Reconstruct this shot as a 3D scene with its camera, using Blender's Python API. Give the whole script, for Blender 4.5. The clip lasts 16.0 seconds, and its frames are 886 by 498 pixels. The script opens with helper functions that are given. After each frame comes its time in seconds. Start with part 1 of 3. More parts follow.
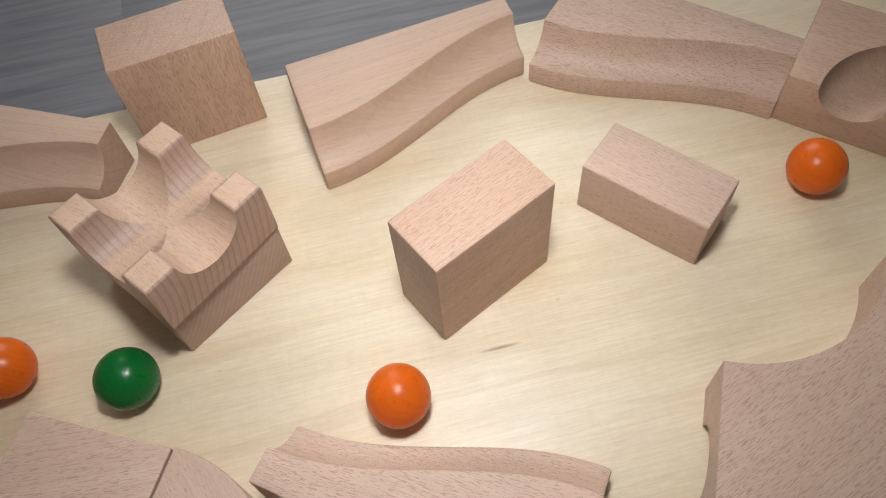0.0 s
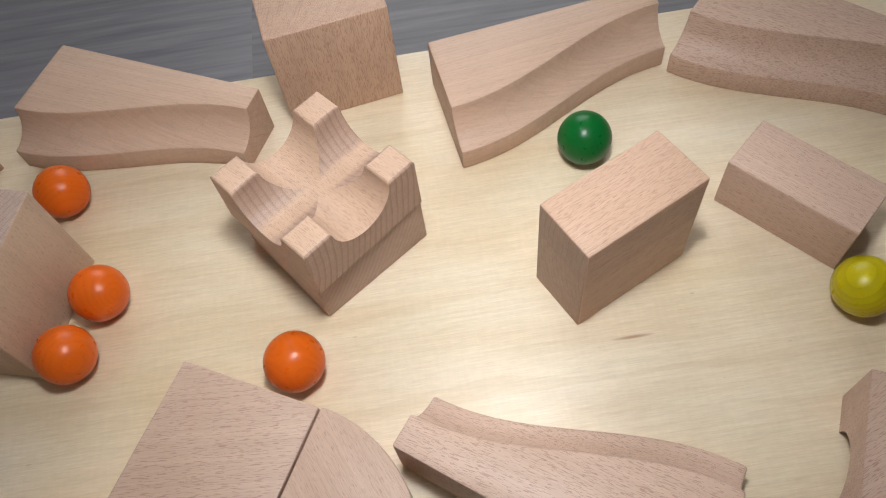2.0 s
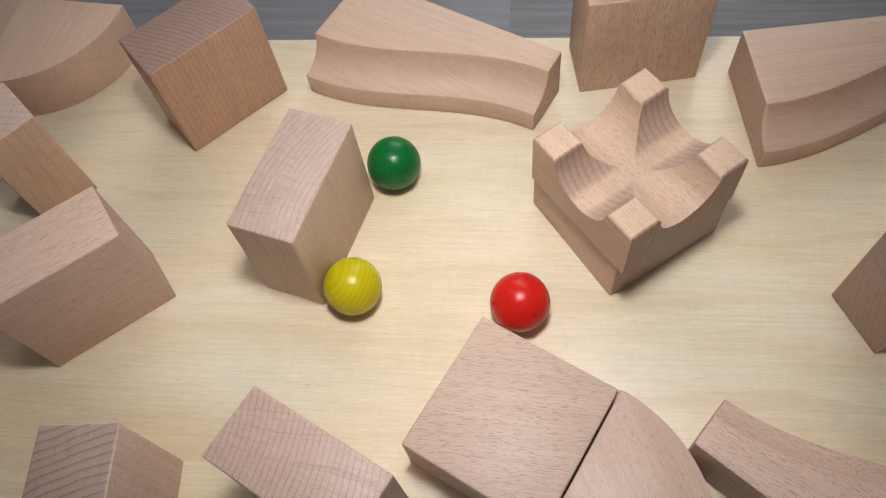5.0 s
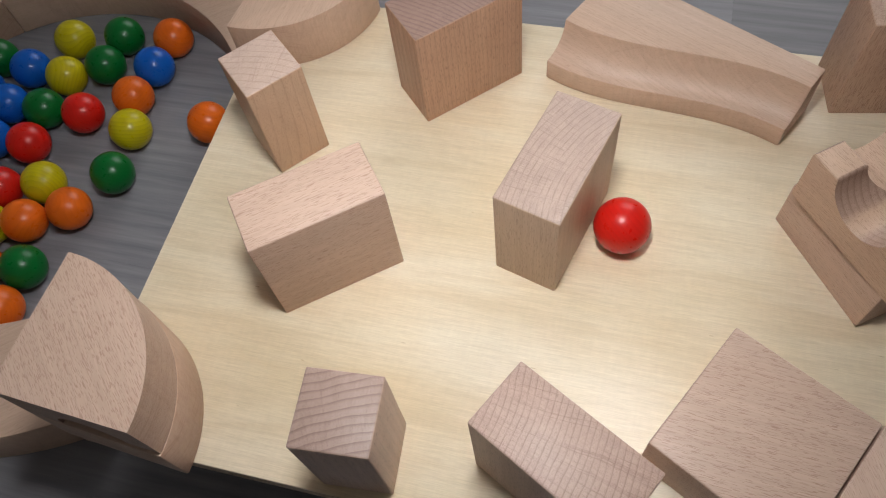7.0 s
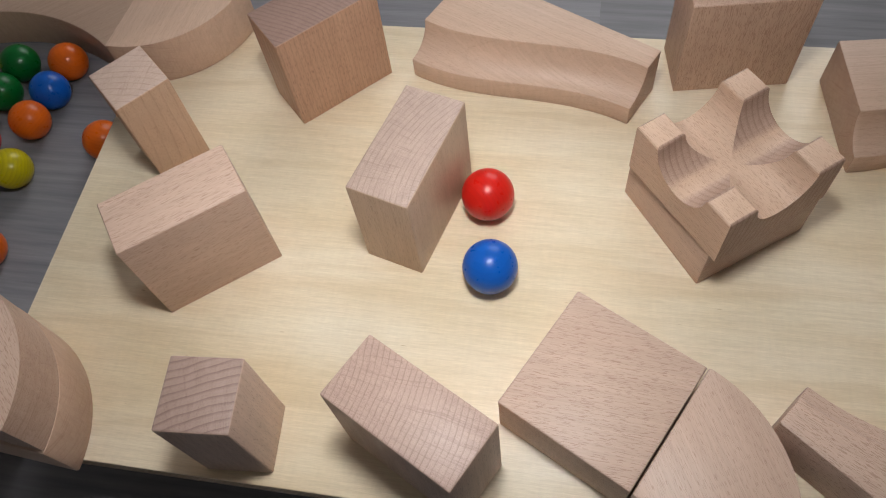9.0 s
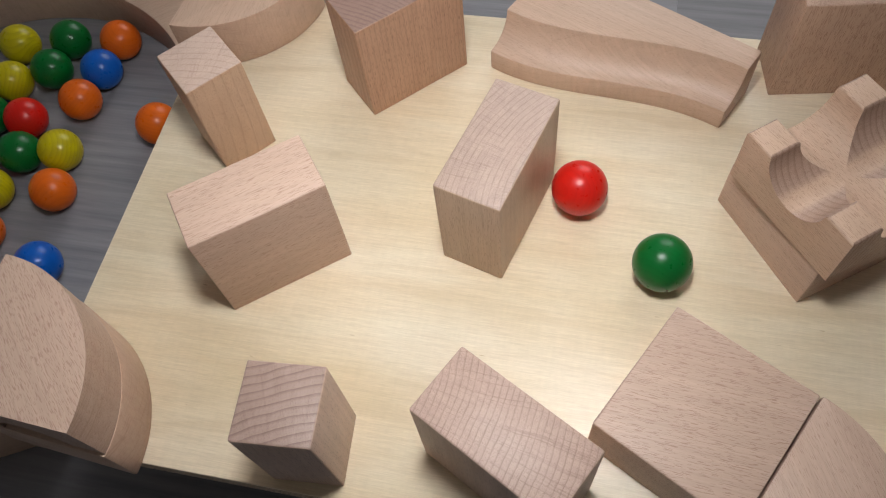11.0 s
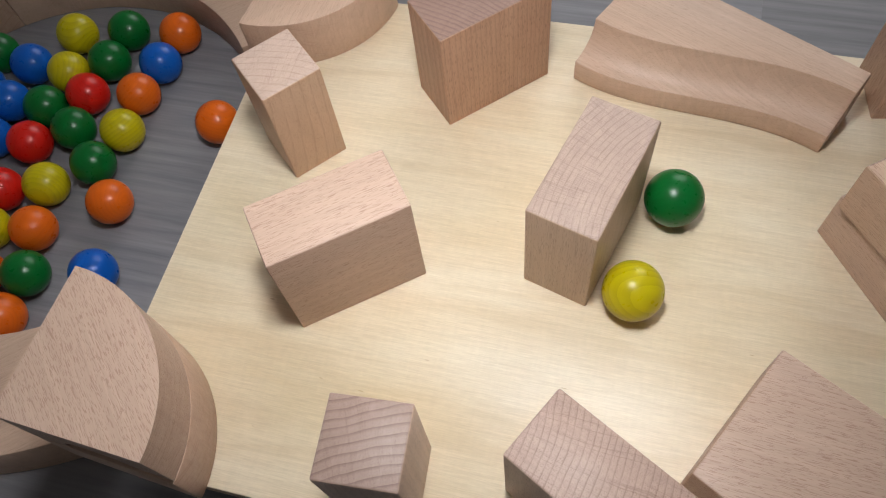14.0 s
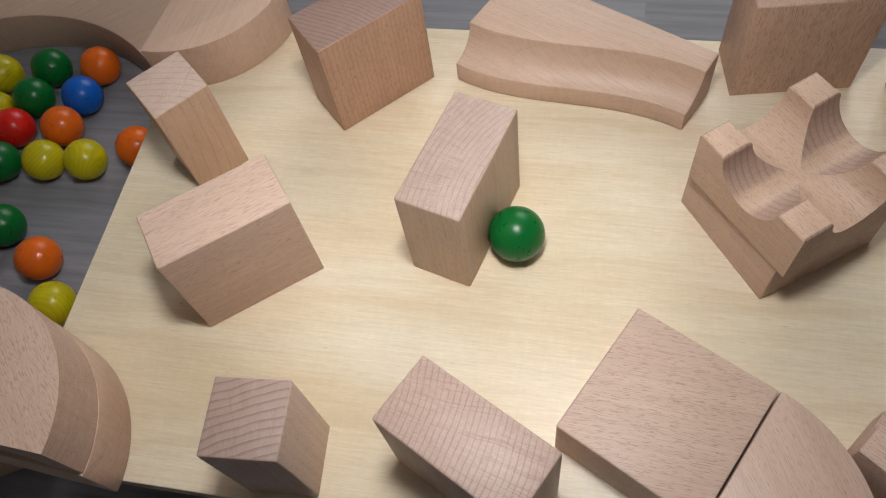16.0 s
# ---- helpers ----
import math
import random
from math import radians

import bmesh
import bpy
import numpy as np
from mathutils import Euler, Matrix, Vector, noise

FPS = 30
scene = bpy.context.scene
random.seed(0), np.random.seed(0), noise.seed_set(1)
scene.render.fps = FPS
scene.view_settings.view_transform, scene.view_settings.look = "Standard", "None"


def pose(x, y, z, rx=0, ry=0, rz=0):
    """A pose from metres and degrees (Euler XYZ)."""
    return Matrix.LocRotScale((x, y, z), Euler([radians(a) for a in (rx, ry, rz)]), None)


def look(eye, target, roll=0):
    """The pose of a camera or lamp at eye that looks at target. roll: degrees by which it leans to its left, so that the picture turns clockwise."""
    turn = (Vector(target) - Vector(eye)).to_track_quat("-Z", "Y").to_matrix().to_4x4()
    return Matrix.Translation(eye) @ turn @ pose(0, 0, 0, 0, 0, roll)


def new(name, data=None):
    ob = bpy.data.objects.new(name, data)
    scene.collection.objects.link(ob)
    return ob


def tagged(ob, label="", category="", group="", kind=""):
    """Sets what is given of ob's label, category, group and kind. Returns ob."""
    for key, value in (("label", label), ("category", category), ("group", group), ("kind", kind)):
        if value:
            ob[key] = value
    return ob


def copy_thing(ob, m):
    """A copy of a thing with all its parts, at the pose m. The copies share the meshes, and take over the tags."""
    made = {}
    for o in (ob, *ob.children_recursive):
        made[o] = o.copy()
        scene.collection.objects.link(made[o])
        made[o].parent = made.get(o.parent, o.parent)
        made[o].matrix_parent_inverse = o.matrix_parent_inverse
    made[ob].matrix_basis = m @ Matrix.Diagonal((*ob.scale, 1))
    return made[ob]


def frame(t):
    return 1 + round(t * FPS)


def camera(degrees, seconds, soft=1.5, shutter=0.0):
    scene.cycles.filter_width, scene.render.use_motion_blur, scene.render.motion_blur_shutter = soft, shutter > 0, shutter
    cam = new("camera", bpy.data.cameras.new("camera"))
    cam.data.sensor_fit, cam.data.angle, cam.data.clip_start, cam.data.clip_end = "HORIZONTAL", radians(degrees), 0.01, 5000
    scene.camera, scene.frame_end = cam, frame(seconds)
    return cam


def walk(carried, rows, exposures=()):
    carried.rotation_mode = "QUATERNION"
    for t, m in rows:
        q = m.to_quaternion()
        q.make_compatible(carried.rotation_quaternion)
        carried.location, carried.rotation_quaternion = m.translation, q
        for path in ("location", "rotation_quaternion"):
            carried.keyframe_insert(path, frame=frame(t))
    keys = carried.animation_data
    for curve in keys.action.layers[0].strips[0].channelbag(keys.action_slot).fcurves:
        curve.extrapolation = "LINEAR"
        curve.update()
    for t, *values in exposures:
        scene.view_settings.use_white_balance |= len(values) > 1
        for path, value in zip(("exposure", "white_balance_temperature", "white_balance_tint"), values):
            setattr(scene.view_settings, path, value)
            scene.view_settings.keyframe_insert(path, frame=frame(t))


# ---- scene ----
cam = camera(59.88, 16.0, soft=1.1)
# seconds, eye x y z in metres, turn rx ry rz in degrees
PATH_ROWS = [
    (0, -0.0116, 0.0091, 0.3029, 31.31, 3.48, -3.11),
    (0.5, -0.0140, 0.0087, 0.3046, 31.09, 4.04, -2.54),
    (1, -0.0228, 0.0067, 0.3037, 30.85, 4.26, -0.38),
    (1.5, -0.0327, 0.0066, 0.3055, 29.88, 5.04, 1.01),
    (2, -0.0483, 0.0072, 0.3102, 30.19, 4.74, 2.54),
    (2.5, -0.0627, 0.0057, 0.3138, 29.71, 5.15, 5.01),
    (3, -0.0745, 0.0053, 0.3151, 29.09, 5.43, 6.57),
    (3.5, -0.0893, 0.0057, 0.3141, 28.39, 5.45, 8.70),
    (4, -0.0993, 0.0067, 0.3153, 28.06, 5.40, 10.13),
    (4.5, -0.1202, 0.0061, 0.3171, 27.64, 5.16, 12.19),
    (5, -0.1425, 0.0016, 0.3188, 28.00, 4.89, 14.27),
    (5.2, -0.1536, -0.0031, 0.3167, 27.99, 5.34, 15.95),
    (7.3, -0.2179, -0.0284, 0.3237, 28.85, 4.84, 24.43),
    (7.5, -0.2142, -0.0266, 0.3265, 28.98, 4.74, 24.69),
    (8, -0.1909, -0.0322, 0.3247, 29.31, 4.84, 22.09),
    (8.5, -0.1700, -0.0329, 0.3276, 29.22, 5.14, 19.97),
    (9, -0.1638, -0.0294, 0.3309, 29.15, 5.00, 19.08),
    (9.5, -0.1690, -0.0325, 0.3290, 29.23, 4.90, 19.08),
    (9.7, -0.1795, -0.0369, 0.3292, 29.35, 4.69, 19.96),
    (11.8, -0.2024, -0.0150, 0.3122, 28.33, 4.66, 21.50),
    (12, -0.1994, -0.0119, 0.3138, 28.28, 4.80, 21.14),
    (12.5, -0.2054, -0.0074, 0.3180, 27.97, 4.67, 21.24),
    (13, -0.2166, -0.0101, 0.3202, 28.27, 4.68, 21.82),
    (13.5, -0.2264, -0.0166, 0.3143, 28.25, 4.70, 23.08),
    (14, -0.2352, -0.0172, 0.3118, 27.92, 4.75, 23.99),
    (14.5, -0.2420, -0.0196, 0.3127, 27.79, 5.21, 24.93),
    (15, -0.2325, -0.0230, 0.3131, 28.08, 5.53, 24.89),
    (15.5, -0.2123, -0.0264, 0.3172, 28.55, 5.99, 23.32),
    (16, -0.1827, -0.0222, 0.3227, 29.09, 6.09, 19.75),
]
walk(cam, [(t, pose(x, y, z, rx, ry, rz)) for t, x, y, z, rx, ry, rz in PATH_ROWS])

# ---- light: a dim room with a window far ahead; the video light that is carried above the board is built below ----
scene.view_settings.exposure = 0.0
world = bpy.data.worlds.new("room_air")
world.use_nodes = True
world.node_tree.nodes["Background"].inputs[0].default_value = (0.80, 0.88, 1.0, 1)
world.node_tree.nodes["Background"].inputs[1].default_value = 0.25
scene.world = world

LAMP_GLOW, LAMP_HOOD, LAMP_SEAT = 101.0, 0.062, pose(-0.012, 0.150, 0.035, -17.5, 0, 0)
window_glow = bpy.data.lights.new("window_daylight", "AREA")
window_glow.shape, window_glow.size, window_glow.size_y = "RECTANGLE", 1.5, 1.2
window_glow.energy, window_glow.color = 22.0, (0.98, 0.97, 0.98)
window_lamp = new("window_daylight", window_glow)
window_lamp.matrix_world = look((-0.35, 2.42, 1.45), (-0.3, 0.2, 0.0))


# ---- materials ----
def mat(name, rough=0.5, color=(0.5, 0.5, 0.5), coat=0.0):
    m = bpy.data.materials.new(name)
    m.use_nodes = True
    b = m.node_tree.nodes["Principled BSDF"]
    b.inputs["Base Color"].default_value = (*color, 1)
    b.inputs["Roughness"].default_value = rough
    b.inputs["Specular IOR Level"].default_value = 0.4
    b.inputs["Coat Weight"].default_value = coat
    b.inputs["Coat Roughness"].default_value = 0.25
    return m, m.node_tree, b


def node(nt, kind, **values):
    n = nt.nodes.new(kind)
    for k, v in values.items():
        n.inputs[k].default_value = v
    return n


def mixrgb(nt, mode, fac, a, b):
    n = nt.nodes.new("ShaderNodeMix")
    n.data_type, n.blend_type, n.clamp_result = "RGBA", mode, False
    for sock, v in ((n.inputs[0], fac), (n.inputs[6], a), (n.inputs[7], b)):
        if isinstance(v, (int, float)):
            sock.default_value = v
        elif isinstance(v, tuple):
            sock.default_value = (*v, 1)
        else:
            nt.links.new(v, sock)
    return n.outputs[2]


def ramp(nt, sock, lo, hi, a=0.0, b=1.0):
    n = nt.nodes.new("ShaderNodeMapRange")
    n.inputs[1].default_value, n.inputs[2].default_value = lo, hi
    n.inputs[3].default_value, n.inputs[4].default_value = a, b
    nt.links.new(sock, n.inputs[0])
    return n.outputs[0]


def noisy(nt, vec, scale, detail=3.0, rough=0.55):
    n = node(nt, "ShaderNodeTexNoise", Scale=scale, Detail=detail, Roughness=rough)
    nt.links.new(vec, n.inputs["Vector"])
    return n.outputs["Fac"]


def stretched(nt, vec, scale):
    n = node(nt, "ShaderNodeMapping", Scale=scale)
    nt.links.new(vec, n.inputs["Vector"])
    return n.outputs[0]


TURNS = {"x": (0, radians(-90), 0), "y": (radians(90), 0, 0), "z": (0, 0, 0)}


def wood(name, axis, light, dark, ring=2.6, ring_depth=0.5, pores=0.6, centre=(0.05, 0.09), skew=0.0, rough=0.42, flecks=0.3, end_tone=(0.80, 0.76, 0.75), spin=0.0, wander=0.006, side_ring=1.0, rays=0.30, late_from=0.74, patch=0.3, end_from=(0.6, 0.95)):
    """Solid timber: year rings round a far pith, ray flecks and pores along the grain axis, in metres of the object."""
    m, nt, b = mat(name, rough)
    tc, info = nt.nodes.new("ShaderNodeTexCoord"), nt.nodes.new("ShaderNodeObjectInfo")
    turn = node(nt, "ShaderNodeMapping", Rotation=TURNS[axis])
    laid = node(nt, "ShaderNodeMapping", Rotation=(0, 0, radians(spin)))
    nt.links.new(tc.outputs["Object"], laid.inputs["Vector"])
    nt.links.new(laid.outputs[0], turn.inputs["Vector"])
    tilt = node(nt, "ShaderNodeMapping", Rotation=(radians(skew), radians(skew * 0.6), 0), Location=(*centre, 0))
    nt.links.new(turn.outputs[0], tilt.inputs["Vector"])
    shift = nt.nodes.new("ShaderNodeVectorMath")
    shift.operation = "MULTIPLY_ADD"
    nt.links.new(info.outputs["Random"], shift.inputs[0])
    shift.inputs[1].default_value = (0.031, 0.023, 0.4)
    nt.links.new(tilt.outputs[0], shift.inputs[2])
    v = shift.outputs[0]
    warp = nt.nodes.new("ShaderNodeVectorMath")
    warp.operation = "MULTIPLY_ADD"
    wn = node(nt, "ShaderNodeTexNoise", Scale=1.0, Detail=2.0)
    nt.links.new(stretched(nt, v, (45, 45, 9)), wn.inputs["Vector"])
    nt.links.new(wn.outputs["Color"], warp.inputs[0])
    warp.inputs[1].default_value = (wander, wander, 0)
    nt.links.new(v, warp.inputs[2])
    wave = node(nt, "ShaderNodeTexWave", Scale=math.pi / 10 / ring * 1000, Distortion=0.0)
    wave.wave_type, wave.rings_direction, wave.wave_profile = "RINGS", "Z", "SAW"
    nt.links.new(warp.outputs[0], wave.inputs["Vector"])
    late = ramp(nt, wave.outputs["Fac"], late_from, 1.0)
    pore = ramp(nt, noisy(nt, stretched(nt, v, (4000, 4000, 300)), 1.0, 0.0), 0.645, 0.685)
    fleck = ramp(nt, noisy(nt, stretched(nt, v, (2100, 2100, 210)), 1.0, 0.0), 0.685, 0.71, 0.0, flecks)
    facing = nt.nodes.new("ShaderNodeSeparateXYZ")
    nt.links.new(tc.outputs["Normal"], facing.inputs[0])
    end = nt.nodes.new("ShaderNodeMath")
    end.operation = "ABSOLUTE"
    nt.links.new(facing.outputs[axis.upper()], end.inputs[0])
    end_grain = ramp(nt, end.outputs[0], *end_from)
    saw = noisy(nt, stretched(nt, turn.outputs[0], (90, 1300, 25)), 1.0, 2.0, 0.6)
    streak = noisy(nt, stretched(nt, v, (260, 260, 10)), 1.0, 4.0, 0.6)
    cloud = noisy(nt, v, 22.0, 2.0)
    c = mixrgb(nt, "MIX", ramp(nt, streak, 0.3, 0.72), light, tuple(l * 0.86 + d * 0.14 for l, d in zip(light, dark)))
    dim = nt.nodes.new("ShaderNodeMath")
    dim.operation = "MULTIPLY"
    patchy = nt.nodes.new("ShaderNodeMath")
    patchy.operation = "MULTIPLY"
    nt.links.new(late, patchy.inputs[0])
    nt.links.new(ramp(nt, noisy(nt, v, 130.0, 3.0, 0.65), 0.36, 0.62, patch, 1.0), patchy.inputs[1])
    nt.links.new(patchy.outputs[0], dim.inputs[0])
    nt.links.new(ramp(nt, end.outputs[0], *end_from, ring_depth * side_ring, ring_depth), dim.inputs[1])
    c = mixrgb(nt, "MIX", dim.outputs[0], c, tuple(l * 0.40 + d * 0.60 for l, d in zip(light, dark)))
    both = nt.nodes.new("ShaderNodeMath")
    both.operation = "MAXIMUM"
    nt.links.new(pore, both.inputs[0]), nt.links.new(fleck, both.inputs[1])
    dot = nt.nodes.new("ShaderNodeMath")
    dot.operation = "MULTIPLY"
    nt.links.new(both.outputs[0], dot.inputs[0])
    dot.inputs[1].default_value = pores
    c = mixrgb(nt, "MIX", dot.outputs[0], c, dark)
    c = mixrgb(nt, "MULTIPLY", 1.0, c, mixrgb(nt, "MIX", cloud, (0.90, 0.88, 0.86), (1.08, 1.09, 1.10)))
    c = mixrgb(nt, "MULTIPLY", 1.0, c, mixrgb(nt, "MIX", ramp(nt, saw, 0.3, 0.7), (0.94, 0.935, 0.93), (1.04, 1.04, 1.04)))
    # rays that fan out from the pith across the cut ends
    flat = nt.nodes.new("ShaderNodeSeparateXYZ")
    nt.links.new(warp.outputs[0], flat.inputs[0])
    fan = nt.nodes.new("ShaderNodeMath")
    fan.operation = "ARCTAN2"
    nt.links.new(flat.outputs[1], fan.inputs[0]), nt.links.new(flat.outputs[0], fan.inputs[1])
    fanned = nt.nodes.new("ShaderNodeCombineXYZ")
    nt.links.new(fan.outputs[0], fanned.inputs[0]), nt.links.new(flat.outputs[1], fanned.inputs[1])
    ray = ramp(nt, noisy(nt, stretched(nt, fanned.outputs[0], (210, 40, 1)), 1.0, 2.0, 0.7), 0.56, 0.62, 0.0, rays)
    on_end = nt.nodes.new("ShaderNodeMath")
    on_end.operation = "MULTIPLY"
    nt.links.new(ray, on_end.inputs[0]), nt.links.new(end_grain, on_end.inputs[1])
    c = mixrgb(nt, "MIX", on_end.outputs[0], c, dark)
    # cut ends drink more of the finish and come out darker
    c = mixrgb(nt, "MULTIPLY", end_grain, c, end_tone)
    hue = node(nt, "ShaderNodeHueSaturation")
    nt.links.new(ramp(nt, info.outputs["Random"], 0, 1, 0.93, 1.06), hue.inputs["Value"])
    nt.links.new(c, hue.inputs["Color"])
    nt.links.new(hue.outputs[0], b.inputs["Base Color"])
    nt.links.new(ramp(nt, streak, 0.2, 0.8, rough - 0.06, rough + 0.1), b.inputs["Roughness"])
    bump = node(nt, "ShaderNodeBump", Strength=0.25, Distance=0.0004)
    nt.links.new(dot.outputs[0], bump.inputs["Height"])
    bump.invert = True
    nt.links.new(bump.outputs[0], b.inputs["Normal"])
    return m


BEECH, BEECH_DARK = (0.625, 0.455, 0.355), (0.30, 0.150, 0.095)
BEECH_WARM, BEECH_PALE = (0.61, 0.42, 0.305), (0.64, 0.475, 0.345)
BEECH_RED = (0.56, 0.340, 0.225)
beech_x = wood("beech_long_grain", "x", BEECH, BEECH_DARK, ring=6.0, ring_depth=0.16, pores=0.5)
beech_smooth = wood("beech_smooth", "x", (0.63, 0.452, 0.337), BEECH_DARK, ring=4.5, ring_depth=0.20, pores=0.22, flecks=0.1, skew=3)
beech_x_warm = wood("beech_warm_long_grain", "x", BEECH_WARM, BEECH_DARK, ring=2.8, ring_depth=0.75, pores=0.5, centre=(0.012, 0.05), flecks=0.6, side_ring=0.35, wander=0.004, end_tone=(0.66, 0.68, 0.72))
beech_y = wood("beech_cross_grain", "y", BEECH, BEECH_DARK, ring=2.6, ring_depth=0.55, pores=0.4, skew=3, centre=(0.03, 0.05), wander=0.003, side_ring=0.15, end_tone=(0.74, 0.74, 0.77), late_from=0.6, patch=0.7, rays=0.08)
beech_z = wood("beech_upright_grain", "z", BEECH, (0.20, 0.10, 0.07), ring=2.3, ring_depth=0.95, pores=0.35, centre=(0.055, 0.03), wander=0.003, side_ring=0.2, end_tone=(0.82, 0.80, 0.84), rays=0.26, late_from=0.72, patch=0.5)
beech_z_ring = wood("beech_ringed_upright_grain", "z", BEECH, (0.17, 0.085, 0.06), ring=3.2, ring_depth=1.0, pores=0.35, centre=(0.11, 0.02), wander=0.004, side_ring=0.2, end_tone=(0.60, 0.58, 0.62), rays=0.12, late_from=0.58, patch=0.7)
beech_z_fine = wood("beech_fine_upright_grain", "z", BEECH_PALE, (0.22, 0.12, 0.085), ring=2.6, ring_depth=0.85, pores=0.3, centre=(-0.03, 0.06), wander=0.002, side_ring=0.15, end_tone=(0.83, 0.84, 0.96))
beech_z_dark = wood("beech_dark_upright_grain", "z", BEECH_RED, (0.20, 0.10, 0.065), ring=2.4, ring_depth=0.95, pores=0.5, centre=(0.06, 0.02), wander=0.004, side_ring=0.6, end_tone=(0.64, 0.69, 0.85), rays=0.15, late_from=0.6, patch=0.5)
beech_z_warm = wood("beech_warm_upright_grain", "z", BEECH_WARM, BEECH_DARK, ring=2.0, ring_depth=0.35, pores=0.65, centre=(0.01, 0.08), wander=0.003, flecks=0.7, end_tone=(0.94, 0.95, 0.98))
beech_cross = wood("beech_crossing_grain", "y", (0.64, 0.45, 0.325), BEECH_DARK, ring=3.2, ring_depth=0.95, pores=0.42, skew=3, centre=(0.05, 0.015), wander=0.003, side_ring=0.10, flecks=0.5, end_tone=(0.76, 0.75, 0.80), rays=0.12, late_from=0.6, patch=0.7, end_from=(0.18, 0.42))
beech_z_slim = wood("beech_slanting_grain", "z", (0.63, 0.43, 0.290), BEECH_DARK, ring=3.6, ring_depth=0.75, pores=0.35, centre=(0.02, 0.05), skew=14, wander=0.003, side_ring=0.75, end_tone=(0.95, 1.06, 1.28))
beech_fleck = wood("beech_flecked", "x", BEECH, BEECH_DARK, ring=7.0, ring_depth=0.10, pores=0.55, skew=6, flecks=0.8)
beech_fleck_ring = wood("beech_flecked_oblique", "x", BEECH, BEECH_DARK, ring=7.0, ring_depth=0.10, pores=0.55, skew=5, flecks=0.9, spin=-133)
beech_fleck_round = wood("beech_flecked_slanting", "x", BEECH, BEECH_DARK, ring=9.0, ring_depth=0.08, pores=0.5, skew=5, flecks=0.8, spin=45)
beech_square = wood("beech_square_grain", "x", BEECH, BEECH_DARK, ring=6.0, ring_depth=0.16, pores=0.5, flecks=0.4, spin=-24)
beech_round = wood("beech_round_grain", "x", BEECH, BEECH_DARK, ring=8.0, ring_depth=0.12, pores=0.4, flecks=0.3, spin=37)


def birch_board():
    m, nt, b = mat("birch_plywood", 0.34)
    tc = nt.nodes.new("ShaderNodeTexCoord")
    v = tc.outputs["Object"]
    wob = nt.nodes.new("ShaderNodeVectorMath")
    wob.operation = "MULTIPLY_ADD"
    wn = node(nt, "ShaderNodeTexNoise", Scale=1.0, Detail=2.0)
    nt.links.new(stretched(nt, v, (7, 16, 1)), wn.inputs["Vector"])
    nt.links.new(wn.outputs["Color"], wob.inputs[0])
    wob.inputs[1].default_value = (0.0, 0.038, 0)
    nt.links.new(v, wob.inputs[2])
    w = wob.outputs[0]
    figure = noisy(nt, stretched(nt, w, (5, 48, 1)), 1.0, 5.0, 0.6)
    fine = noisy(nt, stretched(nt, v, (26, 800, 1)), 1.0, 3.0, 0.6)
    shimmer = noisy(nt, stretched(nt, v, (520, 90, 1)), 1.0, 2.0)
    c = mixrgb(nt, "MIX", ramp(nt, figure, 0.34, 0.70), (0.815, 0.725, 0.560), (0.765, 0.645, 0.465))
    c = mixrgb(nt, "MULTIPLY", 1.0, c, mixrgb(nt, "MIX", ramp(nt, fine, 0.36, 0.64), (0.945, 0.935, 0.915), (1.035, 1.035, 1.035)))
    hair = noisy(nt, stretched(nt, v, (150, 2600, 1)), 1.0, 1.0)
    c = mixrgb(nt, "MULTIPLY", 1.0, c, mixrgb(nt, "MIX", ramp(nt, hair, 0.38, 0.62), (0.955, 0.945, 0.93), (1.03, 1.03, 1.03)))
    blot = noisy(nt, stretched(nt, w, (7, 15, 1)), 1.0, 4.0)
    c = mixrgb(nt, "MULTIPLY", 1.0, c, mixrgb(nt, "MIX", ramp(nt, blot, 0.35, 0.68), (1.05, 1.05, 1.07), (0.905, 0.845, 0.74)))
    line = ramp(nt, noisy(nt, stretched(nt, w, (5, 110, 1)), 1.0, 1.0), 0.61, 0.66, 0.0, 0.20)
    c = mixrgb(nt, "MIX", line, c, (0.60, 0.455, 0.26))
    # short cross glints of the veneer's sheen, painted faintly into the colour
    c = mixrgb(nt, "MULTIPLY", 0.16, c, mixrgb(nt, "MIX", ramp(nt, shimmer, 0.35, 0.65), (0.90, 0.90, 0.89), (1.07, 1.07, 1.07)))
    speck = ramp(nt, noisy(nt, stretched(nt, v, (120, 420, 1)), 1.0, 1.0), 0.785, 0.82, 0.0, 0.5)
    c = mixrgb(nt, "MIX", speck, c, (0.42, 0.27, 0.12))
    # the one dark knot sliver in the face veneer
    d = nt.nodes.new("ShaderNodeVectorMath")
    d.operation = "SUBTRACT"
    nt.links.new(v, d.inputs[0])
    d.inputs[1].default_value = (KNOT[0], KNOT[1], 0)
    ln = nt.nodes.new("ShaderNodeVectorMath")
    ln.operation = "LENGTH"
    nt.links.new(stretched(nt, d.outputs[0], (1 / 0.0105, 1 / 0.0011, 0)), ln.inputs[0])
    c = mixrgb(nt, "MIX", ramp(nt, ln.outputs["Value"], 0.25, 1.0, 0.75, 0.0), c, (0.34, 0.16, 0.06))
    # plies along the edge
    sep = nt.nodes.new("ShaderNodeSeparateXYZ")
    nt.links.new(v, sep.inputs[0])
    wv = node(nt, "ShaderNodeTexWave", Scale=math.pi / 10 / 3.2 * 1000, Distortion=0.4)
    wv.wave_type, wv.bands_direction = "BANDS", "Z"
    nt.links.new(v, wv.inputs["Vector"])
    ply = mixrgb(nt, "MIX", ramp(nt, wv.outputs["Fac"], 0.4, 0.6), (0.55, 0.40, 0.22), (0.24, 0.15, 0.075))
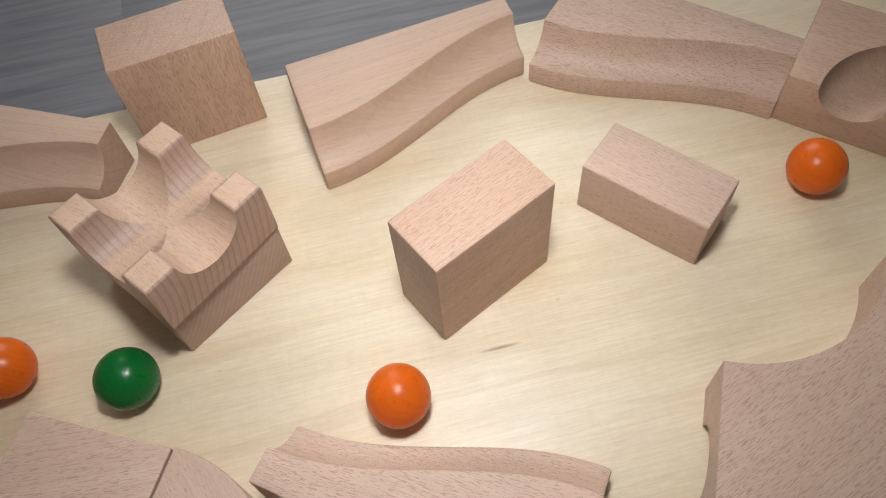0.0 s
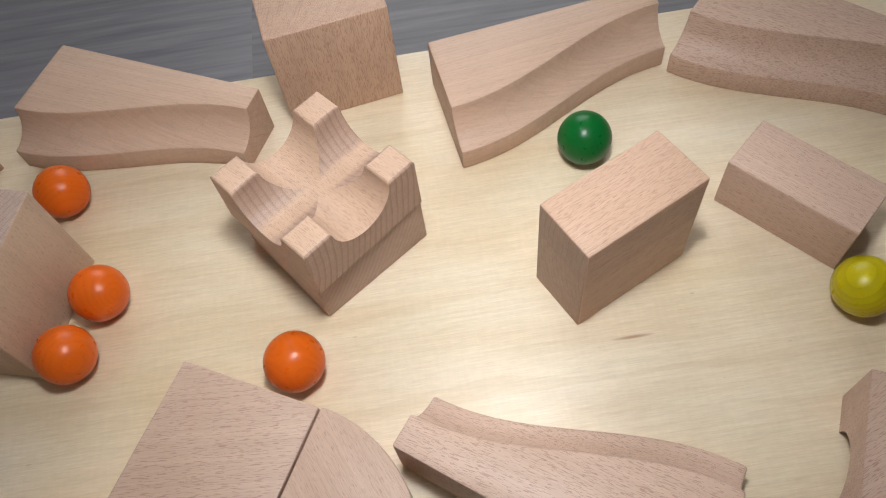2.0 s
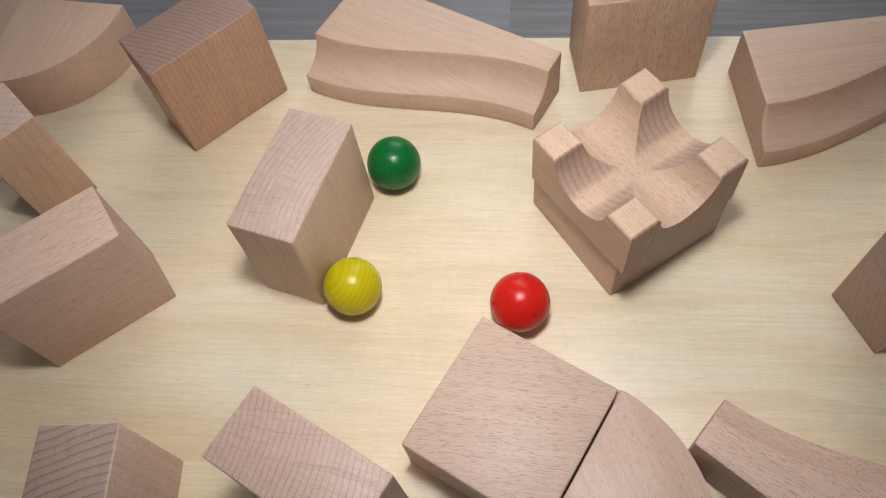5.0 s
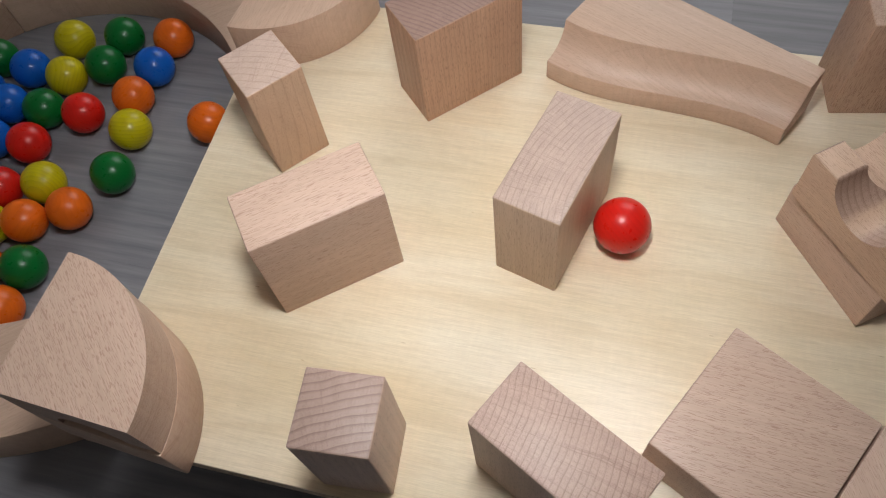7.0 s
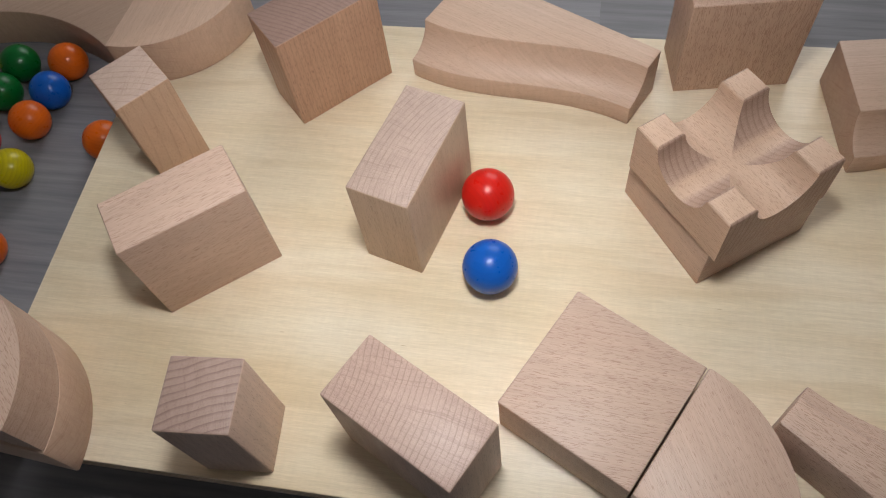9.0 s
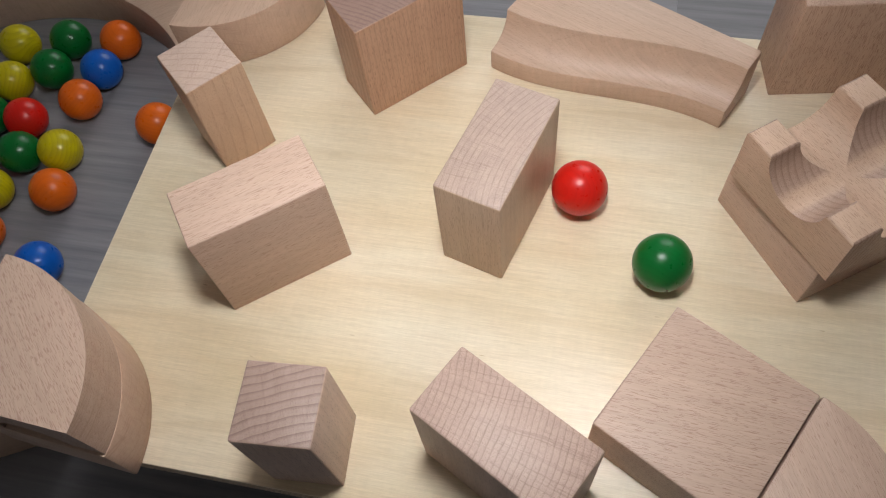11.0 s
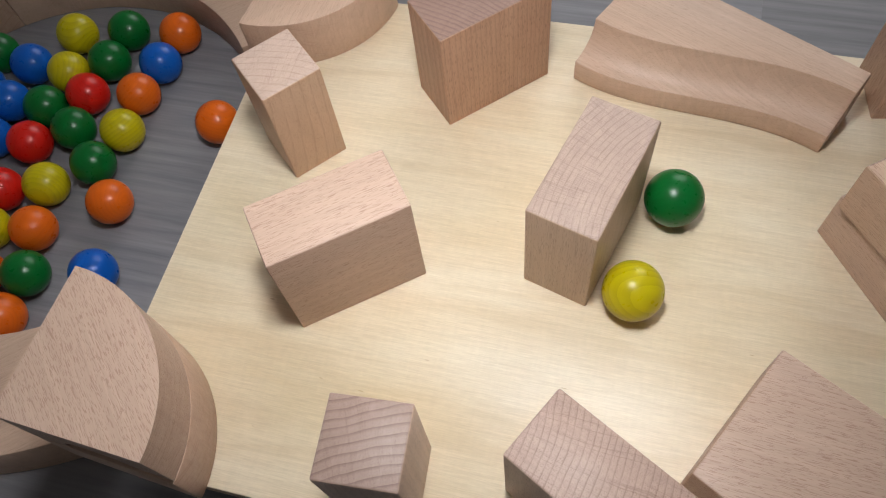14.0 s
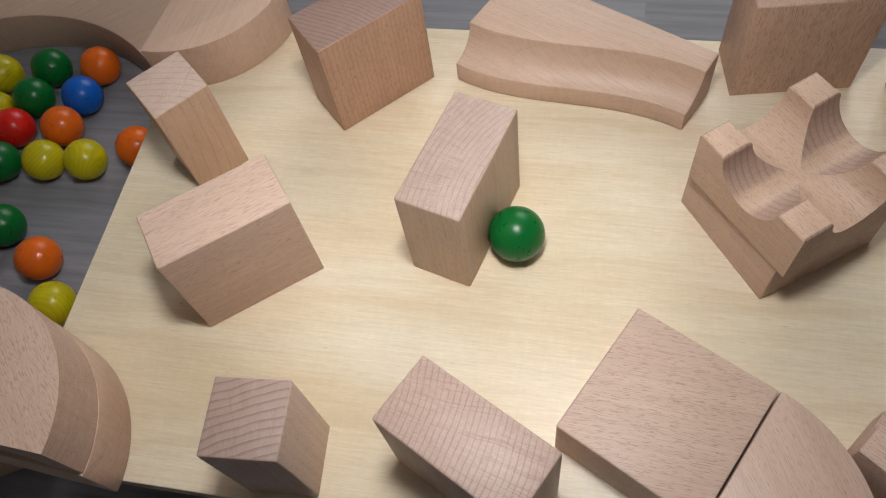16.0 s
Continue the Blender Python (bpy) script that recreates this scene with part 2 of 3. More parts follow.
    below = ramp(nt, sep.outputs["Z"], -0.0014, -0.0009, 1.0, 0.0)
    c = mixrgb(nt, "MIX", below, c, ply)
    nt.links.new(c, b.inputs["Base Color"])
    nt.links.new(ramp(nt, shimmer, 0.3, 0.7, 0.33, 0.46), b.inputs["Roughness"])
    bump = node(nt, "ShaderNodeBump", Strength=0.12, Distance=0.0003)
    nt.links.new(fine, bump.inputs["Height"])
    nt.links.new(bump.outputs[0], b.inputs["Normal"])
    b.inputs["Specular IOR Level"].default_value = 0.52
    return m


def laminate():
    m, nt, b = mat("grey_oak_laminate", 0.42)
    tc, info = nt.nodes.new("ShaderNodeTexCoord"), nt.nodes.new("ShaderNodeObjectInfo")
    shift = nt.nodes.new("ShaderNodeVectorMath")
    shift.operation = "MULTIPLY_ADD"
    nt.links.new(info.outputs["Random"], shift.inputs[0])
    shift.inputs[1].default_value = (3.0, 7.0, 0)
    nt.links.new(tc.outputs["Object"], shift.inputs[2])
    v = shift.outputs[0]
    grain = noisy(nt, stretched(nt, v, (9, 160, 1)), 1.0, 5.0, 0.65)
    broad = noisy(nt, stretched(nt, v, (3, 22, 1)), 1.0, 2.0)
    c = mixrgb(nt, "MIX", ramp(nt, grain, 0.28, 0.72), (0.165, 0.163, 0.180), (0.290, 0.283, 0.300))
    c = mixrgb(nt, "MULTIPLY", 1.0, c, mixrgb(nt, "MIX", broad, (0.85, 0.85, 0.86), (1.12, 1.12, 1.12)))
    hue = node(nt, "ShaderNodeHueSaturation")
    nt.links.new(ramp(nt, info.outputs["Random"], 0, 1, 0.9, 1.12), hue.inputs["Value"])
    nt.links.new(c, hue.inputs["Color"])
    nt.links.new(hue.outputs[0], b.inputs["Base Color"])
    bump = node(nt, "ShaderNodeBump", Strength=0.15, Distance=0.0005)
    nt.links.new(grain, bump.inputs["Height"])
    nt.links.new(bump.outputs[0], b.inputs["Normal"])
    return m


def stained(name, color, dark, rings=0.25):
    """Coloured stain on a turned wooden ball: the rings show faintly through."""
    m, nt, b = mat(name, 0.30, color)
    tc, info = nt.nodes.new("ShaderNodeTexCoord"), nt.nodes.new("ShaderNodeObjectInfo")
    shift = nt.nodes.new("ShaderNodeVectorMath")
    shift.operation = "MULTIPLY_ADD"
    nt.links.new(info.outputs["Random"], shift.inputs[0])
    shift.inputs[1].default_value = (0.05, 0.03, 0.3)
    nt.links.new(tc.outputs["Object"], shift.inputs[2])
    v = shift.outputs[0]
    wave = node(nt, "ShaderNodeTexWave", Scale=math.pi / 10 / 2.2 * 1000, Distortion=1.2, Detail=2.0)
    wave.wave_type, wave.rings_direction, wave.wave_profile = "RINGS", "Z", "SAW"
    nt.links.new(v, wave.inputs["Vector"])
    pore = ramp(nt, noisy(nt, stretched(nt, v, (1900, 1900, 240)), 1.0, 1.0), 0.62, 0.70, 0.0, 0.12)
    c = mixrgb(nt, "MIX", ramp(nt, wave.outputs["Fac"], 0.35, 1.0, 0.0, rings), color, dark)
    c = mixrgb(nt, "MIX", pore, c, dark)
    nt.links.new(c, b.inputs["Base Color"])
    nt.links.new(ramp(nt, noisy(nt, v, 300.0), 0.3, 0.7, 0.26, 0.36), b.inputs["Roughness"])
    b.inputs["Specular IOR Level"].default_value = 0.32
    return m


BALL_PAINT = {
    "orange": stained("orange_stain", (0.72, 0.128, 0.008), (0.56, 0.084, 0.005)),
    "green": stained("green_stain", (0.002, 0.125, 0.022), (0.001, 0.092, 0.014)),
    "yellow": stained("yellow_stain", (0.52, 0.44, 0.006), (0.37, 0.30, 0.004), 0.5),
    "red": stained("red_stain", (0.62, 0.014, 0.008), (0.46, 0.008, 0.005)),
    "blue": stained("blue_stain", (0.005, 0.100, 0.46), (0.003, 0.078, 0.37)),
}
plaster = mat("white_plaster", 0.8, (0.72, 0.71, 0.69))[0]
window_white = mat("white_window_paint", 0.4, (0.8, 0.8, 0.8))[0]
lamp_body = mat("black_lamp_plastic", 0.5, (0.02, 0.02, 0.02))[0]
lamp_glass, _nt, _b = mat("lamp_diffuser", 0.5, (0.8, 0.8, 0.8))
_b.inputs["Emission Color"].default_value = (0.985, 0.985, 1.0, 1)
_b.inputs["Emission Strength"].default_value = LAMP_GLOW

# ---- frame of the board: u along its back edge, v across ----
ANGLE = 10.28
BOARD = pose(0.0029, 0.0013, 0, 0, 0, ANGLE)


def on_board(x, y):
    p = BOARD.inverted() @ Vector((x, y, 0))
    return p.x, p.y


KNOT = on_board(0.0019, 0.1431)
birch = birch_board()
floor_stuff = laminate()


# ---- geometry helpers ----
def smooth(me, limit=38):
    for p in me.polygons:
        p.use_smooth = True
    me.set_sharp_from_angle(angle=radians(limit))


def part(name, bm, material, parent=None, label=""):
    me = bpy.data.meshes.new(name)
    bmesh.ops.recalc_face_normals(bm, faces=bm.faces)
    bm.to_mesh(me)
    bm.free()
    me.materials.append(material)
    smooth(me)
    ob = new(name, me)
    if parent:
        ob.parent = parent
    return tagged(ob, label)


def sharp_edges(bm, limit=35):
    bm.normal_update()
    return [e for e in bm.edges if len(e.link_faces) == 2 and e.calc_face_angle() > radians(limit)]


def rounded(bm, width, segments=2, limit=35):
    bmesh.ops.recalc_face_normals(bm, faces=bm.faces)
    bmesh.ops.bevel(bm, geom=sharp_edges(bm, limit), offset=width, segments=segments, profile=0.5, affect="EDGES", clamp_overlap=True)
    return bm


def box(x0, x1, y0, y1, z0, z1):
    bm = bmesh.new()
    bmesh.ops.create_cube(bm, size=1)
    for v in bm.verts:
        v.co = Vector((x0 + (v.co.x + 0.5) * (x1 - x0), y0 + (v.co.y + 0.5) * (y1 - y0), z0 + (v.co.z + 0.5) * (z1 - z0)))
    return bm


def prism(outline, z0, z1):
    bm = bmesh.new()
    low = [bm.verts.new((x, y, z0)) for x, y in outline]
    high = [bm.verts.new((x, y, z1)) for x, y in outline]
    bm.faces.new(low[::-1]), bm.faces.new(high)
    n = len(outline)
    for i in range(n):
        bm.faces.new((low[i], low[(i + 1) % n], high[(i + 1) % n], high[i]))
    return bm


def arc(cx, cy, r, a0, a1, n):
    return [(cx + r * math.cos(radians(a0 + (a1 - a0) * i / n)), cy + r * math.sin(radians(a0 + (a1 - a0) * i / n))) for i in range(n + 1)]


def carved(bm, cutters, bevel=0.0012):
    """The mesh less its cutters, with eased edges, as one plain bmesh."""
    def loose(b):
        me = bpy.data.meshes.new("blank")
        bmesh.ops.recalc_face_normals(b, faces=b.faces)
        b.to_mesh(me)
        b.free()
        return new("blank", me)
    ob, tools = loose(bm), [loose(c) for c in cutters]
    for tool in tools:
        cut = ob.modifiers.new("cut", "BOOLEAN")
        cut.operation, cut.object, cut.solver = "DIFFERENCE", tool, "EXACT"
    if bevel:
        ease = ob.modifiers.new("ease", "BEVEL")
        ease.width, ease.segments, ease.limit_method, ease.angle_limit = bevel, 2, "ANGLE", radians(38)
        ease.use_clamp_overlap = True
    bpy.context.view_layer.update()
    dep = bpy.context.evaluated_depsgraph_get()
    me = bpy.data.meshes.new_from_object(ob.evaluated_get(dep))
    out = bmesh.new()
    out.from_mesh(me)
    for o in (ob, *tools):
        old = o.data
        bpy.data.objects.remove(o)
        bpy.data.meshes.remove(old)
    bpy.data.meshes.remove(me)
    return out


def torus(major, minor, z, nu=96, nv=28):
    bm = bmesh.new()
    rings = []
    for i in range(nu):
        a = 2 * math.pi * i / nu
        rings.append([bm.verts.new(((major + minor * math.cos(2 * math.pi * j / nv)) * math.cos(a), (major + minor * math.cos(2 * math.pi * j / nv)) * math.sin(a), z + minor * math.sin(2 * math.pi * j / nv))) for j in range(nv)])
    for i in range(nu):
        for j in range(nv):
            bm.faces.new((rings[i][j], rings[(i + 1) % nu][j], rings[(i + 1) % nu][(j + 1) % nv], rings[i][(j + 1) % nv]))
    return bm


def rod(r, length, m):
    bm = bmesh.new()
    bmesh.ops.create_cone(bm, cap_ends=True, segments=56, radius1=r, radius2=r, depth=length)
    bm.transform(m)
    return bm


def tube(r0, r1, z0, z1, n=56):
    """An open pipe with a wall of its own."""
    bm = bmesh.new()
    loops = [[bm.verts.new((r * math.cos(2 * math.pi * k / n), r * math.sin(2 * math.pi * k / n), z)) for k in range(n)] for r, z in ((r0, z0), (r1, z0), (r1, z1), (r0, z1))]
    for a, b in zip(loops, loops[1:] + loops[:1]):
        for k in range(n):
            bm.faces.new((a[k], a[(k + 1) % n], b[(k + 1) % n], b[k]))
    bmesh.ops.recalc_face_normals(bm, faces=bm.faces)
    return bm


# ---- setting ----
FLOOR = -0.060


def build_floor():
    """Grey laminate planks with fine joints; the ones round the board are pieces of their own."""
    base = box(-2.5, 2.5, -2.5, 2.5, FLOOR - 0.03, FLOOR - 0.006)
    base.transform(BOARD.inverted())
    floor = part("floor", base, floor_stuff)
    floor.matrix_world = BOARD
    tagged(floor, "grey oak laminate floor of long planks", "floor", kind="structure")
    long, wide, gap = 1.28, 0.192, 0.00002
    bm = rounded(box(-long / 2 + gap, long / 2 - gap, -wide / 2 + gap, wide / 2 - gap, -0.006, 0), 0.00005, 1)
    me = bpy.data.meshes.new("plank")
    bm.to_mesh(me)
    bm.free()
    me.materials.append(floor_stuff)
    u0, v0 = on_board(-0.2233, 0.3671)
    for row in range(-13, 13):
        for col in range(-2, 3):
            shift = (row * 0.47) % 1.0 * long
            x, y = u0 + long * (col + 0.5) + (shift if row else 0), v0 + 0.05 + row * wide
            corners = [BOARD @ Vector((x + a * long / 2, y + b * wide / 2, 0)) for a in (-1, 1) for b in (-1, 1)]
            if max(max(abs(c.x), abs(c.y)) for c in corners) > 2.5:
                continue
            p = new("plank", me)
            p.parent = floor
            p.location = (x, y, FLOOR)


def build_room():
    s, top = 2.5, 2.4
    for name, b in (("wall_south", (-s, s, -s - 0.1, -s)), ("wall_east", (s, s + 0.1, -s, s)), ("wall_west", (-s - 0.1, -s, -s, s))):
        w = part(name, box(*b, FLOOR - 0.03, top), plaster)
        tagged(w, "plain white plastered wall", "wall", kind="structure")
    # north wall with the window opening
    bm = bmesh.new()
    for b in ((-s, -1.1, 0, top), (0.4, s, 0, top), (-1.1, 0.4, 0, 0.85), (-1.1, 0.4, 2.05, top)):
        piece = box(b[0], b[1], s, s + 0.1, b[2] + FLOOR - 0.03 if b[2] == 0 else b[2], b[3])
        me = bpy.data.meshes.new("piece")
        piece.to_mesh(me)
        piece.free()
        bm.from_mesh(me)
        bpy.data.meshes.remove(me)
    tagged(part("wall_north", bm, plaster), "plain white wall with one window", "wall", kind="structure")
    ceiling = part("ceiling", box(-s, s, -s, s, top, top + 0.1), plaster)
    tagged(ceiling, "plain white ceiling", "ceiling", kind="structure")
    window = tagged(new("window_1"), "white framed window", "window", kind="structure")
    window.location = (-0.35, s + 0.05, 1.45)
    for name, b in (("window_frame", (-0.75, -0.70, -0.6, 0.6)), ("window_frame", (0.70, 0.75, -0.6, 0.6)), ("window_frame", (-0.70, 0.70, -0.6, -0.55)), ("window_frame", (-0.70, 0.70, 0.55, 0.6))):
        part(name, rounded(box(b[0], b[1], -0.03, 0.03, b[2], b[3]), 0.004), window_white, window)


def build_board():
    """The birch plywood board on two battens that hold it off the floor."""
    board = tagged(new("plywood_board"), "pale birch plywood board raised above the floor", "board")
    board.matrix_world = BOARD
    part("panel", rounded(box(-0.4280, 0.62, 0.0545, 0.3255, -0.0105, 0), 0.0008), birch, board)
    for x0, x1, y0, y1 in ((-0.20, 0.56, 0.285, 0.315), (-0.20, 0.56, 0.085, 0.115)):
        part("batten", rounded(box(x0, x1, y0, y1, FLOOR, -0.0105), 0.001), beech_x, board)


build_floor()
build_room()
build_board()


# ---- wooden blocks ----
def block(m, size, material, label, name="building_block", bevel=0.0008, z=0.0):
    """A plain block: its corner lies at the pose m, and it reaches size along the pose's axes."""
    sx, sy, sz = size
    bm = rounded(box(min(0, sx), max(0, sx), min(0, sy), max(0, sy), 0, sz), bevel, 3)
    ob = part(name, bm, material)
    ob.matrix_world = m
    return tagged(ob, label, "block", "wooden blocks on the board")


def at(x, y, turn, z=0.0):
    return pose(x, y, z, 0, 0, turn)


def build_blocks():
    block(at(-0.0214, 0.1480, 36.3), (0.060, 0.030, 0.060), beech_x_warm, "upright beech block with flecked top, standing alone")
    block(at(0.0910, 0.1756, 141.3), (0.060, -0.030, 0.030), beech_x, "low beech brick lying flat on the board")
    block(at(-0.1639, 0.2630, 19.7), (0.060, 0.032, 0.060), beech_z_warm, "tall beech block standing at the back edge of the board")
    block(at(-0.2568, 0.1203, 84.5), (0.061, 0.030, 0.060), beech_z_fine, "tall beech block with end grain on top")
    block(at(-0.3514, 0.1891, 54.4), (0.059, 0.030, 0.060), beech_z_dark, "reddish beech block with dark end grain on top")
    block(at(-0.3678, 0.0647, 48.4), (0.060, 0.030, 0.060), beech_x, "beech block standing on its long edge")
    block(at(-0.4094, 0.1332, 58.5), (0.029, 0.030, 0.060), beech_z_slim, "slim upright beech block behind a wider one")
    block(at(-0.2861, 0.0103, 104.6), (0.030, 0.030, 0.060), beech_z_ring, "small square upright beech block with strong rings")
    block(at(-0.2510, 0.0631, -18.1), (0.061, -0.0297, 0.060), beech_z, "tall beech block with strong end grain rings")
    block(at(-0.1811, 0.1184, -17.9), (0.0606, -0.0605, 0.030), beech_square, "flat square beech block at the front of the board")
    block(at(-0.1316, 0.1515, 45.8), (0.060, 0.060, 0.0296), beech_y, "square beech block carrying the crossing block")


def crossing_block():
    """A square block with two crossing half-round channels that leave four corner posts with worn edges."""
    s, h, r, e = 0.0605, 0.0294, 0.0156, 0.0014

    def drop(p):
        d, edge = abs(p - s / 2), min(p, s - p)
        if d < r:
            return max(math.sqrt(r * r - d * d), e)
        if d < r + e:
            return e - math.sqrt(max(0.0, e * e - (r + e - d) ** 2))
        return e - math.sqrt(max(0.0, e * e - (e - edge) ** 2)) if edge < e else 0.0

    ease = [e * (1 - math.cos(radians(a))) for a in (0, 25, 50, 72, 90)]
    half = ease + [0.0075] + [s / 2 - r - e + e * math.sin(radians(a)) for a in (0, 20, 42, 66, 90)] + [s / 2 - r * math.cos(radians(a)) for a in range(5, 90, 5)]
    ps = half + [s / 2] + [s - p for p in half[::-1]]
    n = len(ps)
    bm = bmesh.new()
    grid = [[bm.verts.new((x, y, h - max(drop(x), drop(y)))) for y in ps] for x in ps]
    for i, (a, b) in enumerate(zip(grid, grid[1:])):
        for k in range(n - 1):
            q = (a[k], b[k], b[k + 1], a[k + 1])
            if i == k:
                bm.faces.new((q[0], q[1], q[2])), bm.faces.new((q[0], q[2], q[3]))
            elif i + k == n - 2:
                bm.faces.new((q[0], q[1], q[3])), bm.faces.new((q[1], q[2], q[3]))
            else:
                bm.faces.new(q)
    rim = [grid[k][0] for k in range(n)] + [grid[-1][k] for k in range(1, n)] + [grid[k][-1] for k in range(n - 2, -1, -1)] + [grid[0][k] for k in range(n - 2, 0, -1)]
    foot = [bm.verts.new((v.co.x, v.co.y, 0)) for v in rim]
    for k in range(len(rim)):
        m = (k + 1) % len(rim)
        bm.faces.new((rim[m], rim[k], foot[k], foot[m]))
    bm.faces.new(foot[::-1])
    bmesh.ops.recalc_face_normals(bm, faces=bm.faces)
    bmesh.ops.bevel(bm, geom=[q for q in bm.edges if abs(q.verts[0].co.z - q.verts[1].co.z) > 0.01 and all(min(v.co.x, s - v.co.x) < 1e-6 and min(v.co.y, s - v.co.y) < 1e-6 for v in q.verts)], offset=0.0009, segments=2, profile=0.5, affect="EDGES", clamp_overlap=True)
    ob = part("crossing_track_block", bm, beech_cross)
    # the two channels meet in crisp lines from the middle to the corner posts
    for q in ob.data.edges:
        u, v = (ob.data.vertices[k].co for k in q.vertices)
        on_line = all(min(abs(p.x - p.y), abs(p.x + p.y - s)) < 1e-5 for p in (u, v))
        if on_line and abs(u.x - v.x) > 1e-6 and max(abs(u.x - s / 2), abs(v.x - s / 2)) < r + 1e-5:
            q.use_edge_sharp = True
    ob.matrix_world = at(-0.1290, 0.1484, 49.0, 0.0296)
    tagged(ob, "beech crossing block with two round channels, stacked on a block", "track block", "wooden blocks on the board")


def wave_track():
    """A rail half with a wavy hollow along its front, wide at one end and narrow at the other."""
    n, long, high, lip = 44, 0.1180, 0.030, 0.0130
    bm = bmesh.new()
    rows = []
    for i in range(n + 1):
        x = long * i / n
        c = math.cos(math.pi * x / long)
        top, low = -(0.0297 + 0.0155 * c), -(0.0444 + 0.0156 * c)
        hollow = [(top + (low - top) * (1 - math.cos(a)) ** 1.0, high - (high - lip) * math.sin(a)) for a in [math.pi / 2 * j / 9 for j in range(10)]]
        ring = [(0, 0), (0, high)] + hollow + [(low, 0)]
        rows.append([bm.verts.new((x, y, z)) for y, z in ring])
    k = len(rows[0])
    for a, b in zip(rows, rows[1:]):
        for j in range(k):
            bm.faces.new((a[j], a[(j + 1) % k], b[(j + 1) % k], b[j]))
    bm.faces.new(rows[0]), bm.faces.new(rows[-1][::-1])
    return rounded(bm, 0.0011, 2, 30)


def build_wave_tracks():
    first = None
    for x, y, turn, material, label in (
            (-0.0922, 0.2899, 17.8, beech_smooth, "beech wave rail with a hollow front beside a tall block"),
            (-0.2872, 0.2960, -16.7, beech_smooth, "pale beech wave rail with a smooth hollow front"),
            (0.0636, 0.3437, -33.8, beech_fleck, "flecked beech wave rail butting a curved track block"),
            (0.0108, 0.0318, 152.9, beech_fleck, "beech wave rail at the front edge of the board")):
        bm = wave_track()
        ob = part("wave_rail", bm, material)
        ob.matrix_world = at(x, y, turn)
        tagged(ob, label, "track block", "wave rails")


def curved_track():
    """A square block with a quarter-turn channel in its top."""
    s, h = 0.0605, 0.030
    ring = torus(s / 2, 0.0156, h)
    ring.transform(pose(s, 0, 0))
    ob = part("curved_track_block", carved(rounded(box(0, s, 0, s, 0, h), 0.0011), [ring], 0), beech_x_warm)
    ob.matrix_world = at(0.1464, 0.2560, -32.7)
    tagged(ob, "square beech track block with a quarter-turn channel", "track block", "wooden blocks on the board")


def quarter_disc(m, r, h, material, label, channel=False):
    bm = prism([(0, 0)] + arc(0, 0, r, 0, 90, 40), 0, h)
    bm = carved(bm, [torus(r / 2, 0.0150, 0)]) if channel else rounded(bm, 0.0011, 2, 30)
    ob = part("quarter_round_block", bm, material)
    ob.matrix_world = m
    return tagged(ob, label, "block", "quarter round blocks")


def build_quarter_rounds():
    quarter_disc(at(-0.1414, 0.0418, -17.8), 0.0614, 0.030, beech_round, "quarter round beech block beside a square one")
    quarter_disc(at(-0.4718, 0.2509, -86.3), 0.0605, 0.030, beech_smooth, "quarter round beech block at the back corner of the board")
    quarter_disc(at(-0.4310, -0.0222, 5.6), 0.0610, 0.030, beech_smooth, "lower quarter round beech block at the board's corner")
    quarter_disc(at(-0.4308, -0.0220, 6.8, 0.030), 0.0604, 0.030, beech_fleck_round, "quarter round beech block stacked upside down on another one", True)


def ring_quarter(r0, r1, h, groove, material):
    outline = arc(0, 0, r1, 0, 90, 44) + arc(0, 0, r0, 90, 0, 44)
    bm = prism(outline, 0, h)
    if groove:
        return part("ring_quarter_block", carved(bm, [torus((r0 + r1) / 2, groove, 0, 120, 24)]), material)
    return part("ring_quarter_block", rounded(bm, 0.0012, 2, 30), material)


def build_rings():
    ob = ring_quarter(0.0605, 0.122, 0.030, 0.0150, beech_fleck_ring)
    ob.matrix_world = at(0.1002, 0.1758, 253.4)
    tagged(ob, "flecked beech quarter ring lying with its channel down", "block", "wooden blocks on the board")
    tray = ring_quarter(0.1270, 0.190, 0.030, 0, beech_smooth)
    tray.matrix_world = at(-0.5869, 0.1214, 49.5, FLOOR)
    tagged(tray, "beech quarter ring on the floor, walling in the balls", "block", "quarter rings round the balls")
    for a in (139.5, 229.5):
        copy_thing(tray, at(-0.5869, 0.1214, a, FLOOR))


build_blocks()
crossing_block()
build_wave_tracks()
curved_track()
build_quarter_rounds()
build_rings()

# ---- balls ----
R = 0.0130
PIT = FLOOR + R


def make_ball():
    bm = bmesh.new()
    bmesh.ops.create_uvsphere(bm, u_segments=40, v_segments=24, radius=R)
    return bm


BALL_MESH = {}


def ball(colour, x, y, z, where):
    if colour not in BALL_MESH:
        me = bpy.data.meshes.new("wooden_ball")
        bm = make_ball()
        bm.to_mesh(me)
        bm.free()
        me.materials.append(BALL_PAINT[colour])
        smooth(me)
        BALL_MESH[colour] = me
    ob = new("wooden_ball", BALL_MESH[colour])
    ob.rotation_euler = [random.uniform(0, 6) for _ in range(3)]
    ob.location = (x, y, z)
    return tagged(ob, f"{colour} stained wooden ball {where}", "ball", "wooden balls")


RESTING = {
    "green": ((-670, 171), (-597, 217), (-594, 191), (-611, 146), (-654, 125), (-548, 47)),
    "yellow": ((-629, 203), (-614, 174), (-574, 99), (-588, 62)),
    "orange": ((-563, 227), (-560, 175), (-573, 38), (-544, 21), (-501, 174), (-624, 91)),
    "blue": ((-642, 171), (-561, 201), (-662, 146), (-637, 141), (-629, 114)),
    "red": ((-603, 120), (-598, 86)),
}
for colour, spots in RESTING.items():
    for x, y in spots:
        ball(colour, x / 1000, y / 1000, PIT, "lying on the floor inside the ring")

